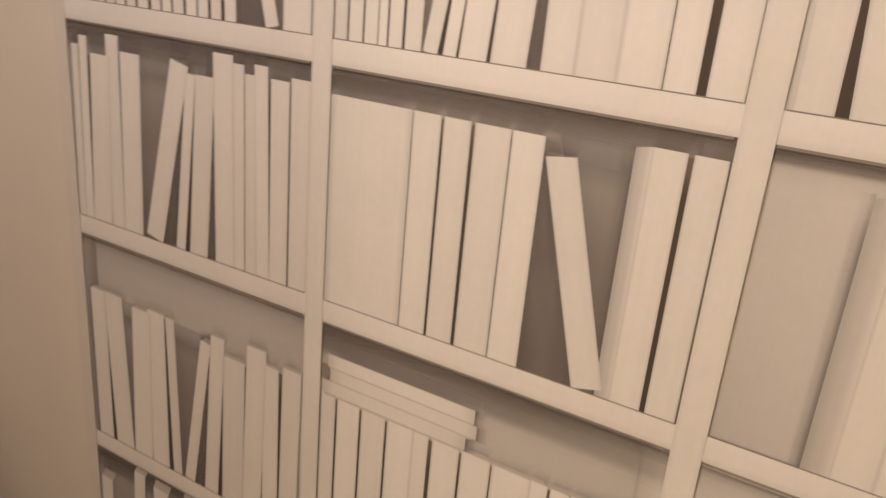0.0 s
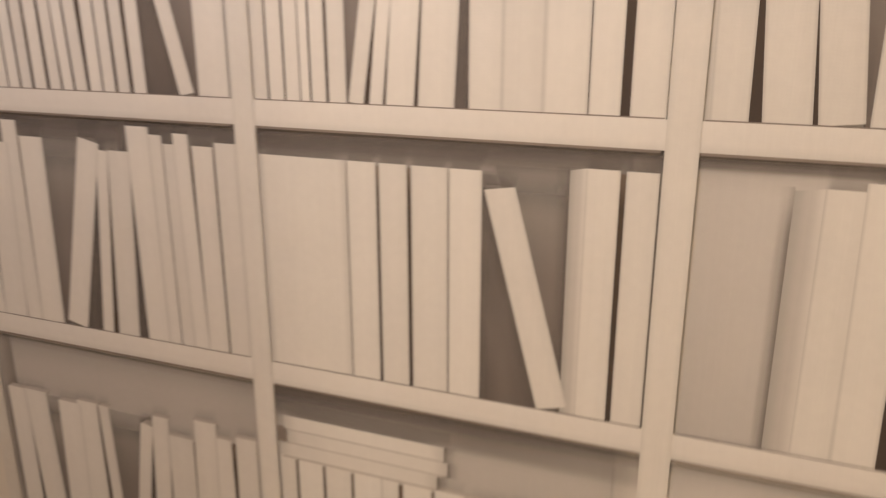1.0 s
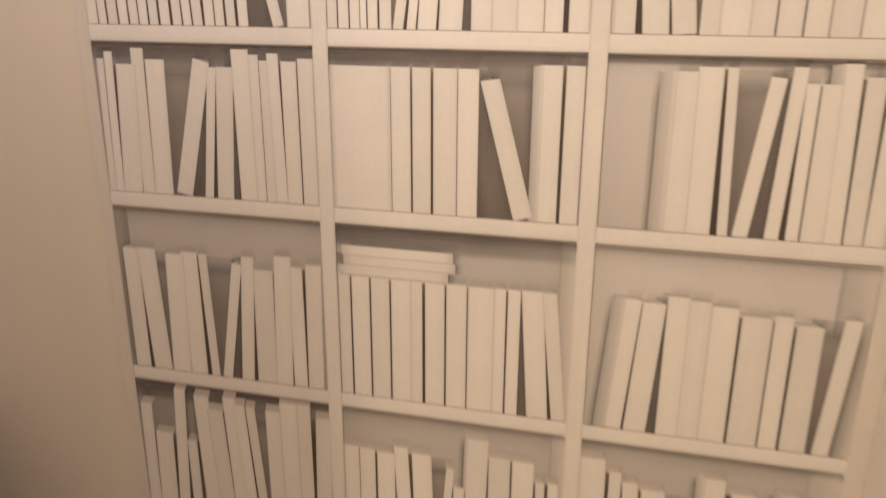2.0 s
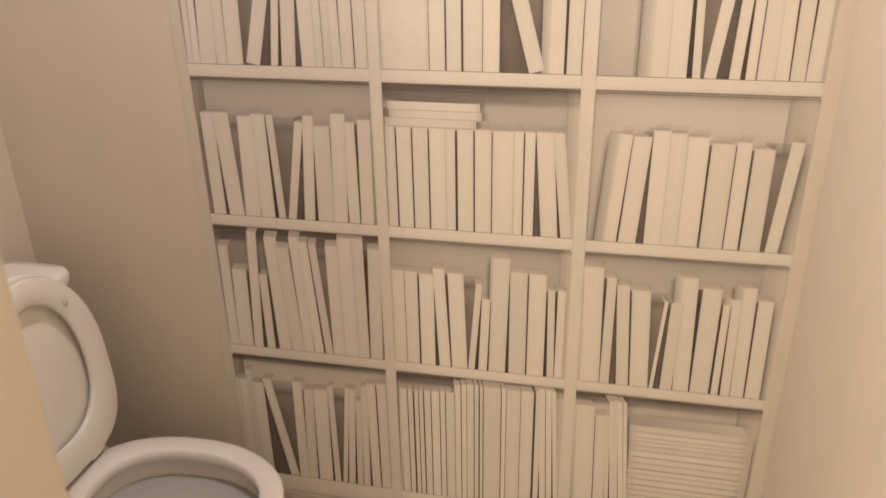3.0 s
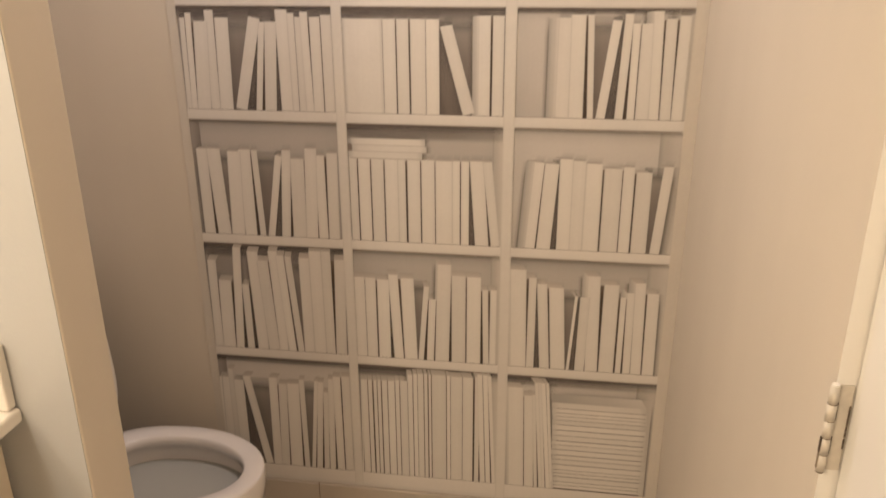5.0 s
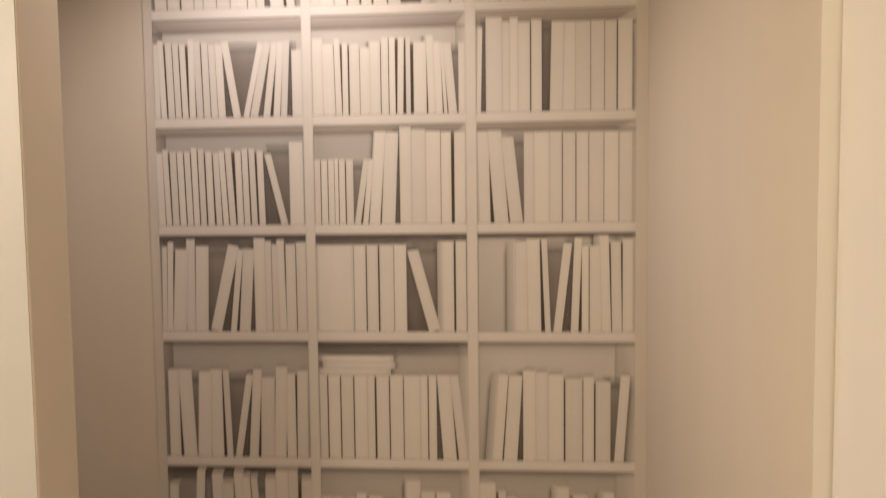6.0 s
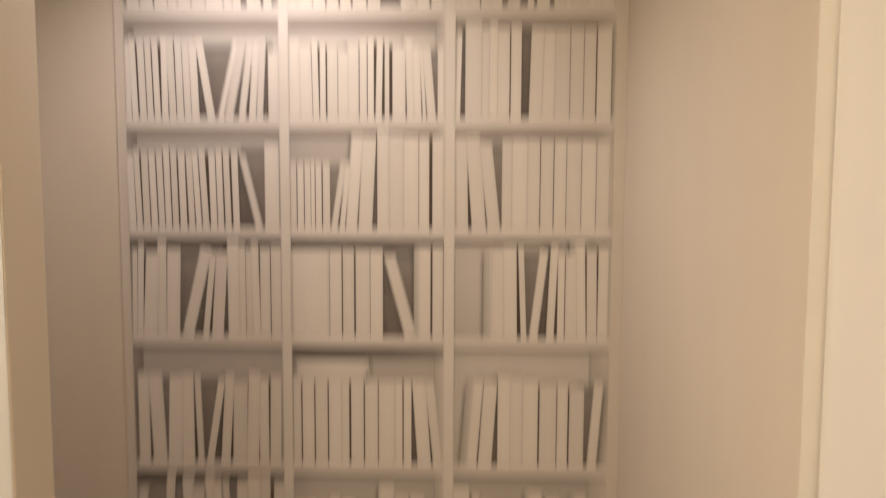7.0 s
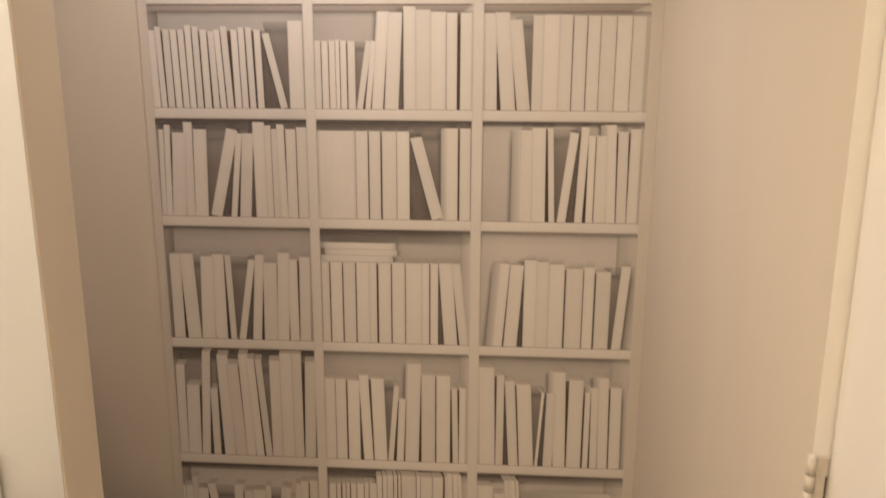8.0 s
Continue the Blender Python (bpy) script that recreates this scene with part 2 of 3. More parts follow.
# ---- shell of the room ----
T = 0.12
tagged(link_mesh("wall_back", box(LEFT - T, RIGHT + T, 0, T, 0, CEIL), paint), "cream painted plaster wall behind the toilet", "wall", kind="structure")
tagged(link_mesh("wall_left", box(LEFT - T, LEFT, REAR, 0, 0, CEIL), paint), "cream painted plaster wall behind the tank", "wall", kind="structure")
tagged(link_mesh("wall_rear", box(LEFT - T, RIGHT + T, REAR - T, REAR, 0, CEIL), paint), "cream painted plaster wall", "wall", kind="structure")
DOOR_A, DOOR_B, DOOR_TOP, DOOR_SET = -1.120, -1.93, 2.29, 0.022
right = box(RIGHT, RIGHT + T, DOOR_A + 0.0015, 0, 0, CEIL)
add_box(right, RIGHT, RIGHT + T, REAR, DOOR_B - 0.0015, 0, CEIL)
add_box(right, RIGHT, RIGHT + T, DOOR_B - 0.0015, DOOR_A + 0.0015, DOOR_TOP + 0.0015, CEIL)
tagged(link_mesh("wall_right", right, paint), "cream painted plaster wall beside the mural", "wall", kind="structure")
# stub wall between toilet and vanity
STUB_X, STUB_A, STUB_B = -0.588, -0.878, -0.986
partition = tagged(link_mesh("wall_partition", box(LEFT, STUB_X, STUB_B, STUB_A, 0, CEIL, 0.003, 2), paint), "cream painted stub wall between toilet and vanity", "wall", kind="structure")
# white face towards the vanity, dimmed by its colour
part("painted_face", box(LEFT + 0.001, STUB_X - 0.0025, STUB_B - 0.0015, STUB_B - 0.0001, 0, CEIL - 0.001), toned_down_paint, partition, "white painted face towards the vanity, toned down against strong lamplight")

# ceiling with a round hole for the recessed lamp
CAN_R = 0.07
bm = bmesh.new()
outer = [(LEFT - T, REAR - T), (RIGHT + T, REAR - T), (RIGHT + T, T), (LEFT - T, T)]
rim = [bm.verts.new((CAN_X + CAN_R * math.cos(a * math.pi / 24), CAN_Y + CAN_R * math.sin(a * math.pi / 24), CEIL)) for a in range(48)]
square = [bm.verts.new((x, y, CEIL)) for x, y in outer]
edges = [bm.edges.new((rim[k], rim[(k + 1) % 48])) for k in range(48)] + [bm.edges.new((square[k], square[(k + 1) % 4])) for k in range(4)]
bmesh.ops.triangle_fill(bm, use_beauty=True, use_dissolve=False, edges=edges)
for f in list(bm.faces):
    c = f.calc_center_median()
    if (c.x - CAN_X) ** 2 + (c.y - CAN_Y) ** 2 < (CAN_R * 0.9) ** 2 and all(v in rim for v in f.verts):
        bm.faces.remove(f)
bmesh.ops.solidify(bm, geom=bm.faces[:], thickness=-0.03)
tagged(link_mesh("ceiling", bm, ceiling_paint), "cream painted plaster ceiling", "ceiling", kind="structure")

# floor: brown grout bed, square tiles laid on it further down
tagged(link_mesh("floor", box(LEFT - T, RIGHT + T, REAR - T, T, -0.06, -0.003), grout), "beige square tile floor with brown grout", "floor", kind="structure")

# ---- recessed downlight ----
light = tagged(empty("recessed_downlight", CAN_X, CAN_Y, CEIL), "round white recessed ceiling light, switched on", "ceiling light")


def ring_points(r, z, count=48):
    return [(r * math.cos(2 * math.pi * k / count), r * math.sin(2 * math.pi * k / count), z) for k in range(count)]


part("trim", loft([ring_points(CAN_R + 0.016, 0.0), ring_points(CAN_R + 0.014, -0.005), ring_points(CAN_R + 0.002, -0.007), ring_points(CAN_R - 0.004, -0.001), ring_points(CAN_R - 0.012, 0.026)]), gloss_paint, light, "white trim ring", True)
glow = bpy.data.materials.new("lamp_glow")
glow.use_nodes = True
glow.node_tree.nodes["Principled BSDF"].inputs["Emission Color"].default_value = (1.0, 0.93, 0.84, 1)
glow.node_tree.nodes["Principled BSDF"].inputs["Emission Strength"].default_value = 14.0
bm = loft([ring_points(CAN_R - 0.013, 0.026), ring_points(0.03, 0.017), ring_points(0.004, 0.014)], cap_last=True)
part("lens", bm, glow, light, "glowing frosted lens", True)

# ---- bookcase mural ----
mural = tagged(empty("bookcase_wallpaper", 0, 0, 0), "cream printed wallpaper of a bookcase full of blank white books", "wallpaper")
COLUMNS = ((-0.834, -0.430), (-0.404, 0.0), (0.028, 0.437))
SHELF = {0: 2.421, 1: 2.136, 2: 1.851, 3: 1.564, 4: 1.276, 5: 0.929, 6: 0.575, 7: 0.175}
BOARD = 0.026
# eye point of the printed perspective, and how far the backs draw in towards it
EYE_X, EYE_Z, DEPTH = -0.40, 1.32, 0.0625
TONES = (("middle", "middle", "dim"), ("pale", "pale", "middle"), ("middle", "middle", "middle"), ("dark", "dark", "pale"), ("middle", "middle", "pale"), ("dark", "middle", "middle"), ("pale", "dim", "pale"))
BANDS = {(3, 0): 0.030, (3, 1): 0.022, (3, 2): 0.010, (4, 1): 0.040, (5, 0): 0.040, (6, 0): 0.018, (6, 1): 0.030, (6, 2): 0.030}


def flat(bm, corners, depth):
    """One printed piece on the wall: corners (x, z) from bottom left, anticlockwise; depth: how many paper layers it lies over the wall."""
    y = -0.0004 * depth
    front = [bm.verts.new((x, y, z)) for x, z in corners]
    back = [bm.verts.new((x, y + 0.0002, z)) for x, z in corners]
    uv = bm.loops.layers.uv.verify()
    face = bm.faces.new(front)
    for loop, place in zip(face.loops, ((0, 0), (1, 0), (1, 1), (0, 1))):
        loop[uv].uv = place
    count = len(front)
    for k in range(count):
        side = bm.faces.new((front[k], back[k], back[(k + 1) % count], front[(k + 1) % count]))
        for loop in side.loops:
            loop[uv].uv = (0.5, 0.5)


def printed(name, corners, depth, mat, label=""):
    bm = bmesh.new()
    flat(bm, corners, depth)
    return part(name, bm, mat, mural, label)


def rect(x0, x1, z0, z1):
    return ((x0, z0), (x1, z0), (x1, z1), (x0, z1))


printed("backing_sheet", rect(-0.858, RIGHT - 0.0001, 0.122, CEIL - 0.001), 1, border_print, "plain cream paper border")
for k, (a, b) in enumerate(((-0.858, -0.834), (-0.430, -0.404), (0.0, 0.028), (0.437, 0.4668))):
    printed("upright", rect(a, b, 0.123, 2.434 if k in (1, 2) else 2.425), 8, post_print if k in (1, 2) else border_print)
for row, z in SHELF.items():
    for a, b in COLUMNS:
        low = z - BOARD if 0 < row < 7 else (0.123 if row == 7 else z + 0.004)
        if row:
            printed("shelf_board", rect(a, b, low, z), 7, board_print)
            printed("board_line", rect(a + 0.002, b - 0.002, z - 0.0005, z + 0.0012), 6.5, thin_print, "thin printed shadow line")
            if row < 7:
                printed("board_line", rect(a + 0.001, b - 0.003, low - 0.0025, low + 0.001), 6.5, thin_print, "thin printed shadow line")
        if row < 7:
            roof, base = (low if row else z), SHELF[row + 1]
            # the print is drawn in perspective towards its eye point: undersides, inner sides, backs
            deep = {0: 0.022, 1: 0.034, 2: 0.020}.get(row, 0.006)
            on_left, on_right = DEPTH * max(0.0, EYE_X - a), DEPTH * max(0.0, b - EYE_X)
            column = COLUMNS.index((a, b))
            tone = TONES[row][column]
            printed("recess_panel", rect(a, b, base, roof), 2, RECESS[tone])
            if row < 3:
                printed("shelf_underside", ((a + on_left, roof - deep), (b - on_right, roof - deep), (b, roof), (a, roof)), 3, under_print)
            if on_right:
                printed("inner_side", ((b - on_right, base), (b, base), (b, roof), (b - on_right, roof - deep)), 2.6, shaded_side_print if tone == "dark" else inner_side_print)
            if on_left and row:
                printed("inner_side", ((a, base), (a + on_left, base), (a + on_left, roof - deep), (a, roof)), 2.6, shaded_side_print)
            printed("printed_shade", rect(a, b, roof - deep - 0.012, roof - deep + 0.001), 3.5, soft_down)
            if (row, column) in BANDS:
                printed("roof_band", rect(a, b, roof - deep - BANDS[row, column], roof), 3.6, band_print)


def book_corners(x, z, w, h, lean):
    if abs(lean) < 0.075 * h:
        return ((x, z), (x + w, z), (x + w + lean, z + h), (x + lean, z + h))
    dip = w * abs(lean) / h
    if lean > 0:
        return ((x, z + dip), (x + w, z), (x + w + lean, z + h - dip), (x + lean, z + h))
    return ((x, z), (x + w, z + dip), (x + w + lean, z + h), (x + lean, z + h - dip * 0.6))


def fill(row, col, *books):
    """The printed books of one compartment, in millimetres from its lower left corner: place, width, height, lean."""
    (a, b), z = COLUMNS[col - 1], SHELF[row]
    set_ = [tuple(v / 1000 for v in (book + (0,))[:4]) for book in books]
    for k, (x, w, h, lean) in enumerate(set_):
        x0 = max(a + x, a + 0.0005)
        w0 = min(a + x + w, b - 0.0005) - x0
        printed("printed_book", book_corners(x0, z, w0, h, lean), 5 + 0.05 * (k % 3), book_print)
        # soft printed shade beside and over the book
        before = x0 - (a + sum(set_[k - 1][:2]) if k else a)
        after = (a + set_[k + 1][0] if k + 1 < len(set_) else b) - (x0 + w0)
        above = x0 + lean - (a + set_[k - 1][0] + set_[k - 1][1] + set_[k - 1][3]) if k else before
        gap = max(before, above)
        shorter = set_[k - 1][2] if k and gap <= 0.010 else 0.0
        rise = min(0.016, 0.035 * (EYE_Z - z - h))
        shift = (0.042 if gap > 0.03 else 0.022) * (x0 - EYE_X)
        if row >= 5:
            printed("printed_top", ((x0 + lean, z + h - 0.002), (x0 + w0 + lean, z + h - 0.002), (x0 + w0 + lean - shift, z + h + rise), (x0 + lean - shift, z + h + rise)), 4.2 + 0.02 * k, top_print)
        if shift > 0.003 and (gap > 0.03 or gap <= 0.010) and shorter < h - 0.012 and (k == 0 or -0.02 < lean < 0.02):
            # the side of the book that the eye point sees, above its shorter neighbour or down to the shelf
            low_, sway = max(0.0, shorter - 0.004), lean * max(0.0, shorter - 0.004) / h
            printed("book_side", ((x0 + sway - shift, z + low_), (x0 + sway, z + low_), (x0 + lean, z + h), (x0 + lean - shift, z + h + (rise if row >= 5 else -0.003))), 4.75 + 0.004 * k, cover_print)
            printed("printed_shade", ((x0 + sway - shift - 0.012, z + low_), (x0 + sway - shift, z + low_), (x0 + lean - shift, z + h), (x0 + lean - shift - 0.012, z + h)), 4.72, soft_left)
        elif before > 0.010:
            wide = min(0.028, before)
            printed("printed_shade", ((x0 - wide, z), (x0, z), (x0 + lean, z + h), (x0 + lean - wide, z + h)), 4.5, soft_left)
        if after > 0.010:
            wide = min(0.024, after)
            printed("printed_shade", ((x0 + w0, z), (x0 + w0 + wide, z), (x0 + w0 + lean + wide, z + h), (x0 + w0 + lean, z + h)), 4.6, soft_right)
        if row >= 4:
            printed("printed_shade", ((x0 + lean - 0.002, z + h), (x0 + w0 + lean, z + h), (x0 + w0 + lean + 0.006, z + h + 0.020), (x0 + lean + 0.003, z + h + 0.020)), 4.1, soft_top)
        # what is seen between this book and the next
        if k + 1 < len(set_):
            nx, nw, nh, nl = set_[k + 1]
            left, right_ = x0 + w0, a + nx
            high = min(h, nh) - 0.003
            if right_ - left > 0.0005 or lean != nl:
                top_l, top_r = left + lean * high / h, right_ + nl * high / nh
                wide = max(right_ - left, top_r - top_l)
                if top_r < top_l + 0.0008:
                    top_r = top_l + 0.0012
                if wide >= 0.012:
                    # a wide gap goes on up to the taller neighbour, behind the top of the shorter one
                    tall = max(h, nh) - 0.003
                    top_l = left + lean * tall / h - (w0 / 2 if h < nh - 0.006 else 0.0)
                    top_r = right_ + nl * tall / nh + (nw / 2 if nh < h - 0.006 else 0.0)
                    printed("printed_gap", ((left - 0.001, z), (right_ + 0.001, z), (top_r, z + tall), (top_l, z + tall)), 4, gap_print)
                elif wide > 0.0008:
                    printed("printed_line", ((left - 0.001, z), (right_ + 0.001, z), (top_r + 0.0005, z + high), (top_l - 0.0005, z + high)), 4, line_print)


fill(1, 1, (10, 33, 239, -5), (45, 34, 241, -4), (83, 34, 241, -5), (118, 24, 240, -4), (143, 35, 239, -4), (179, 36, 238), (216, 45, 239), (263, 22, 240, -5), (286, 22, 239, -5), (324, 36, 241, -21), (368, 21, 241, -27))
fill(1, 2, (-4, 29, 238, -5), (25, 38, 239, -5), (64, 32, 236), (100, 30, 237), (135, 27, 236), (167, 35, 234), (206, 32, 234), (293, 38, 228, -50), (334, 30, 244), (369, 30, 244, 4))
fill(1, 3, (-2, 14, 234), (12, 21, 248), (33, 28, 226), (64, 26, 260), (89, 29, 237), (130, 31, 246, 53), (182, 16, 225, 18), (206, 32, 228, 16), (250, 29, 262, 5), (279, 16, 252, 6), (295, 27, 242, 4), (322, 17, 254, 5), (339, 17, 227), (356, 15, 234, 4), (371, 32, 246))
fill(2, 1, (-2, 18, 198), (18, 16, 206, -6), (38, 18, 199, -5), (58, 16, 197, -5), (77, 16, 195, -5), (96, 17, 207), (116, 18, 203, -5), (136, 18, 199, -4), (156, 18, 192, -5), (175, 20, 195, -6), (216, 20, 200, -30), (243, 15, 195, 43), (261, 21, 197, 40), (297, 18, 196, 25), (324, 18, 196, 14), (344, 17, 198, 11), (376, 29, 174))
fill(2, 2, (-3, 33, 201), (30, 32, 186, -4), (63, 16, 199, -4), (81, 15, 187), (100, 27, 185), (128, 27, 175), (154, 28, 190), (184, 19, 199), (205, 16, 199), (225, 16, 198, 4), (249, 12, 198), (269, 34, 186), (307, 19, 201, -5), (326, 19, 185, -6), (348, 9, 181, -10), (360, 22, 181, -15), (386, 19, 181))
fill(2, 3, (-4, 16, 217, 5), (25, 43, 242), (68, 19, 231), (87, 21, 240), (108, 31, 229), (142, 27, 234), (189, 33, 228, 5), (222, 32, 227, 5), (254, 39, 227), (294, 34, 228), (329, 30, 227), (362, 37, 229))
fill(3, 1, (1, 19, 196, -4), (22, 15, 205, -6), (40, 18, 199, -4), (61, 17, 198, -5), (81, 16, 198, -5), (99, 16, 209, -4), (118, 16, 206, -4), (138, 18, 198, -4), (161, 16, 194, -6), (180, 15, 198, -9), (198, 17, 206, -10), (219, 17, 198, -4), (238, 16, 204, -4), (258, 16, 204, -5), (279, 17, 198, -4), (339, 18, 190, -43), (363, 38, 220))
fill(3, 2, (1, 16, 172), (19, 17, 171), (38, 16, 172), (55, 10, 174), (67, 16, 172), (86, 19, 171), (107, 16, 172, 26), (129, 14, 172, 18), (146, 29, 243, 18), (179, 36, 241, 12), (229, 31, 255), (260, 38, 247), (298, 39, 242), (338, 27, 240), (373, 30, 240))
fill(3, 3, (5, 30, 239, -4), (45, 37, 241, -18), (86, 33, 224, -24), (122, 26, 234), (148, 40, 235), (188, 32, 235), (222, 33, 233), (257, 31, 233), (289, 38, 233), (328, 37, 233), (366, 34, 232))
fill(4, 1, (-2, 16, 232, 6), (14, 16, 244, 8), (30, 38, 224, 13), (69, 24, 251, 5), (93, 36, 233, 7), (136, 30, 237, 54), (191, 16, 224, 24), (215, 31, 224, 16), (260, 31, 253), (291, 17, 245), (309, 18, 236), (327, 20, 248, -4), (347, 27, 236), (376, 27, 241))
fill(4, 2, (-1, 102, 233), (102, 32, 233), (137, 30, 233), (171, 38, 233), (210, 33, 233), (302, 30, 220, -57), (339, 30, 242), (374, 28, 242))
fill(4, 3, (98, 33, 239), (131, 35, 246, -4), (176, 15, 246, -10), (197, 22, 235, 27), (242, 20, 249, 10), (271, 18, 227), (291, 32, 227), (323, 24, 255, -7), (349, 26, 238, -4), (376, 27, 245))
fill(5, 1, (10, 31, 241), (49, 38, 242, -10), (89, 38, 236, 8), (128, 34, 242), (171, 17, 241, -7), (194, 19, 230, 36), (233, 25, 243, 16), (266, 38, 221, 5), (303, 33, 250, 9), (339, 26, 232), (367, 30, 239, 4))
fill(5, 2, (2, 21, 231), (26, 32, 230), (61, 33, 229), (97, 35, 228), (132, 20, 228), (157, 34, 228), (194, 35, 229), (231, 45, 228), (276, 19, 229), (298, 21, 229), (336, 36, 230, -16), (378, 24, 230, -24))
fill(5, 3, (35, 26, 234, 18), (65, 36, 230, 15), (117, 34, 244), (150, 33, 240), (183, 41, 234), (228, 45, 223), (275, 28, 228), (307, 39, 216), (355, 25, 232, 17))
fill(6, 1, (-3, 29, 273, 4), (26, 38, 213, 6), (66, 24, 315, 17), (101, 21, 204), (133, 32, 305, -9), (166, 33, 279, -15), (199, 26, 309, -13), (226, 23, 297, -18), (254, 19, 295, -21), (274, 30, 293), (304, 35, 315), (339, 27, 316), (368, 31, 293, 8))
fill(6, 2, (0, 30, 246), (31, 30, 245), (65, 34, 242), (109, 27, 258, -12), (139, 37, 249, -8), (178, 15, 228, 18), (202, 20, 191, 8), (226, 39, 295, 8), (273, 39, 264), (315, 39, 263), (362, 16, 227, -5), (379, 18, 228))
fill(6, 3, (5, 44, 292, -6), (50, 21, 270), (87, 27, 254, -15), (117, 40, 245, -13), (160, 8, 223, 14), (183, 26, 222, 5), (211, 34, 284, -7), (248, 40, 262), (293, 15, 228), (313, 20, 242, -4), (334, 28, 271, -6), (365, 31, 243, -4))
fill(7, 1, (-34, 27, 297, 7), (-5, 32, 297, 8), (29, 16, 325), (44, 31, 290), (122, 24, 306, -49), (148, 26, 306, 6), (173, 26, 287, 10), (203, 38, 290, 6), (247, 16, 305), (269, 12, 305, 25), (285, 18, 302, 19), (309, 16, 269, 11), (327, 18, 315, 9), (351, 23, 324), (377, 25, 327))
fill(7, 2, (-6, 10, 321, 5), (6, 19, 322), (27, 12, 322), (43, 10, 322), (55, 10, 324), (68, 16, 324), (86, 20, 324), (108, 12, 327), (122, 22, 327), (145, 14, 349), (161, 12, 352), (174, 17, 354), (193, 10, 355), (206, 7, 354), (215, 42, 354), (259, 10, 354), (270, 34, 352), (305, 30, 353), (340, 13, 357), (358, 15, 365, -12), (375, 14, 364, -13), (393, 11, 362, -17))
fill(7, 3, (10, 45, 333, -9), (57, 27, 309, -9), (86, 10, 312, -15), (100, 10, 352, -23), (110, 9, 353, -23), (121, 12, 352, -26), (133, 9, 352, -25))
# books lying flat: three on the middle shelf, a pile on the bottom one
for x0, x1, z0, z1 in ((0.003, 0.197, 0.231, 0.249), (0.014, 0.209, 0.249, 0.266), (0.010, 0.205, 0.266, 0.284)):
    printed("printed_book", rect(-0.404 + x0, -0.404 + x1, SHELF[5] + z0, SHELF[5] + z1 - 0.0016), 5.3, book_print)
    printed("printed_line", rect(-0.404 + x0 + 0.003, -0.404 + x1 - 0.006, SHELF[5] + z0 - 0.003, SHELF[5] + z0 + 0.001), 5.2, top_print)
    printed("printed_shade", rect(-0.404 + x1 - 0.001, -0.404 + x1 + 0.014, SHELF[5] + z0 - 0.001, SHELF[5] + z1), 5.1, soft_right)
printed("printed_shade", rect(-0.404 + 0.004, -0.404 + 0.212, SHELF[5] + 0.283, SHELF[5] + 0.300), 5.1, soft_top)
printed("printed_gap", rect(-0.4035, -0.404 + 0.012, SHELF[5] + 0.249, SHELF[5] + 0.268), 4.9, thin_print)
rng = random.Random(4)
level = 0.004
while level < 0.292:
    thick = rng.uniform(0.010, 0.019)
    inset = rng.uniform(-0.002, 0.002)
    slope = 0.010 * level / 0.3
    printed("printed_book", rect(0.028 + 0.138 - slope + inset, 0.028 + 0.400 - slope + inset, SHELF[7] + level, SHELF[7] + level + thick - rng.uniform(0.0010, 0.0022)), 5.3, book_print)
    level += thick
printed("book_top", ((0.028 + 0.130, SHELF[7] + 0.290), (0.028 + 0.390, SHELF[7] + 0.290), (0.028 + 0.372, SHELF[7] + 0.322), (0.028 + 0.128, SHELF[7] + 0.322)), 5.2, cover_print)
printed("pile_shade", rect(0.028 + 0.142, 0.028 + 0.388, SHELF[7], SHELF[7] + 0.290), 4.4, line_print)
printed("printed_shade", rect(0.028 + 0.402, 0.028 + 0.409, SHELF[7], SHELF[7] + 0.30), 4.5, soft_right)
printed("printed_shade", rect(0.028 + 0.125, 0.028 + 0.405, SHELF[7] + 0.320, SHELF[7] + 0.340), 4.5, soft_top)

# ---- door in the right wall ----
door = tagged(empty("door_1", RIGHT, DOOR_A, 0), "plain cream painted door, closed", "door", kind="structure")


def local(bm, ob):
    bmesh.ops.translate(bm, vec=-Vector(ob.location), verts=bm.verts)
    return bm


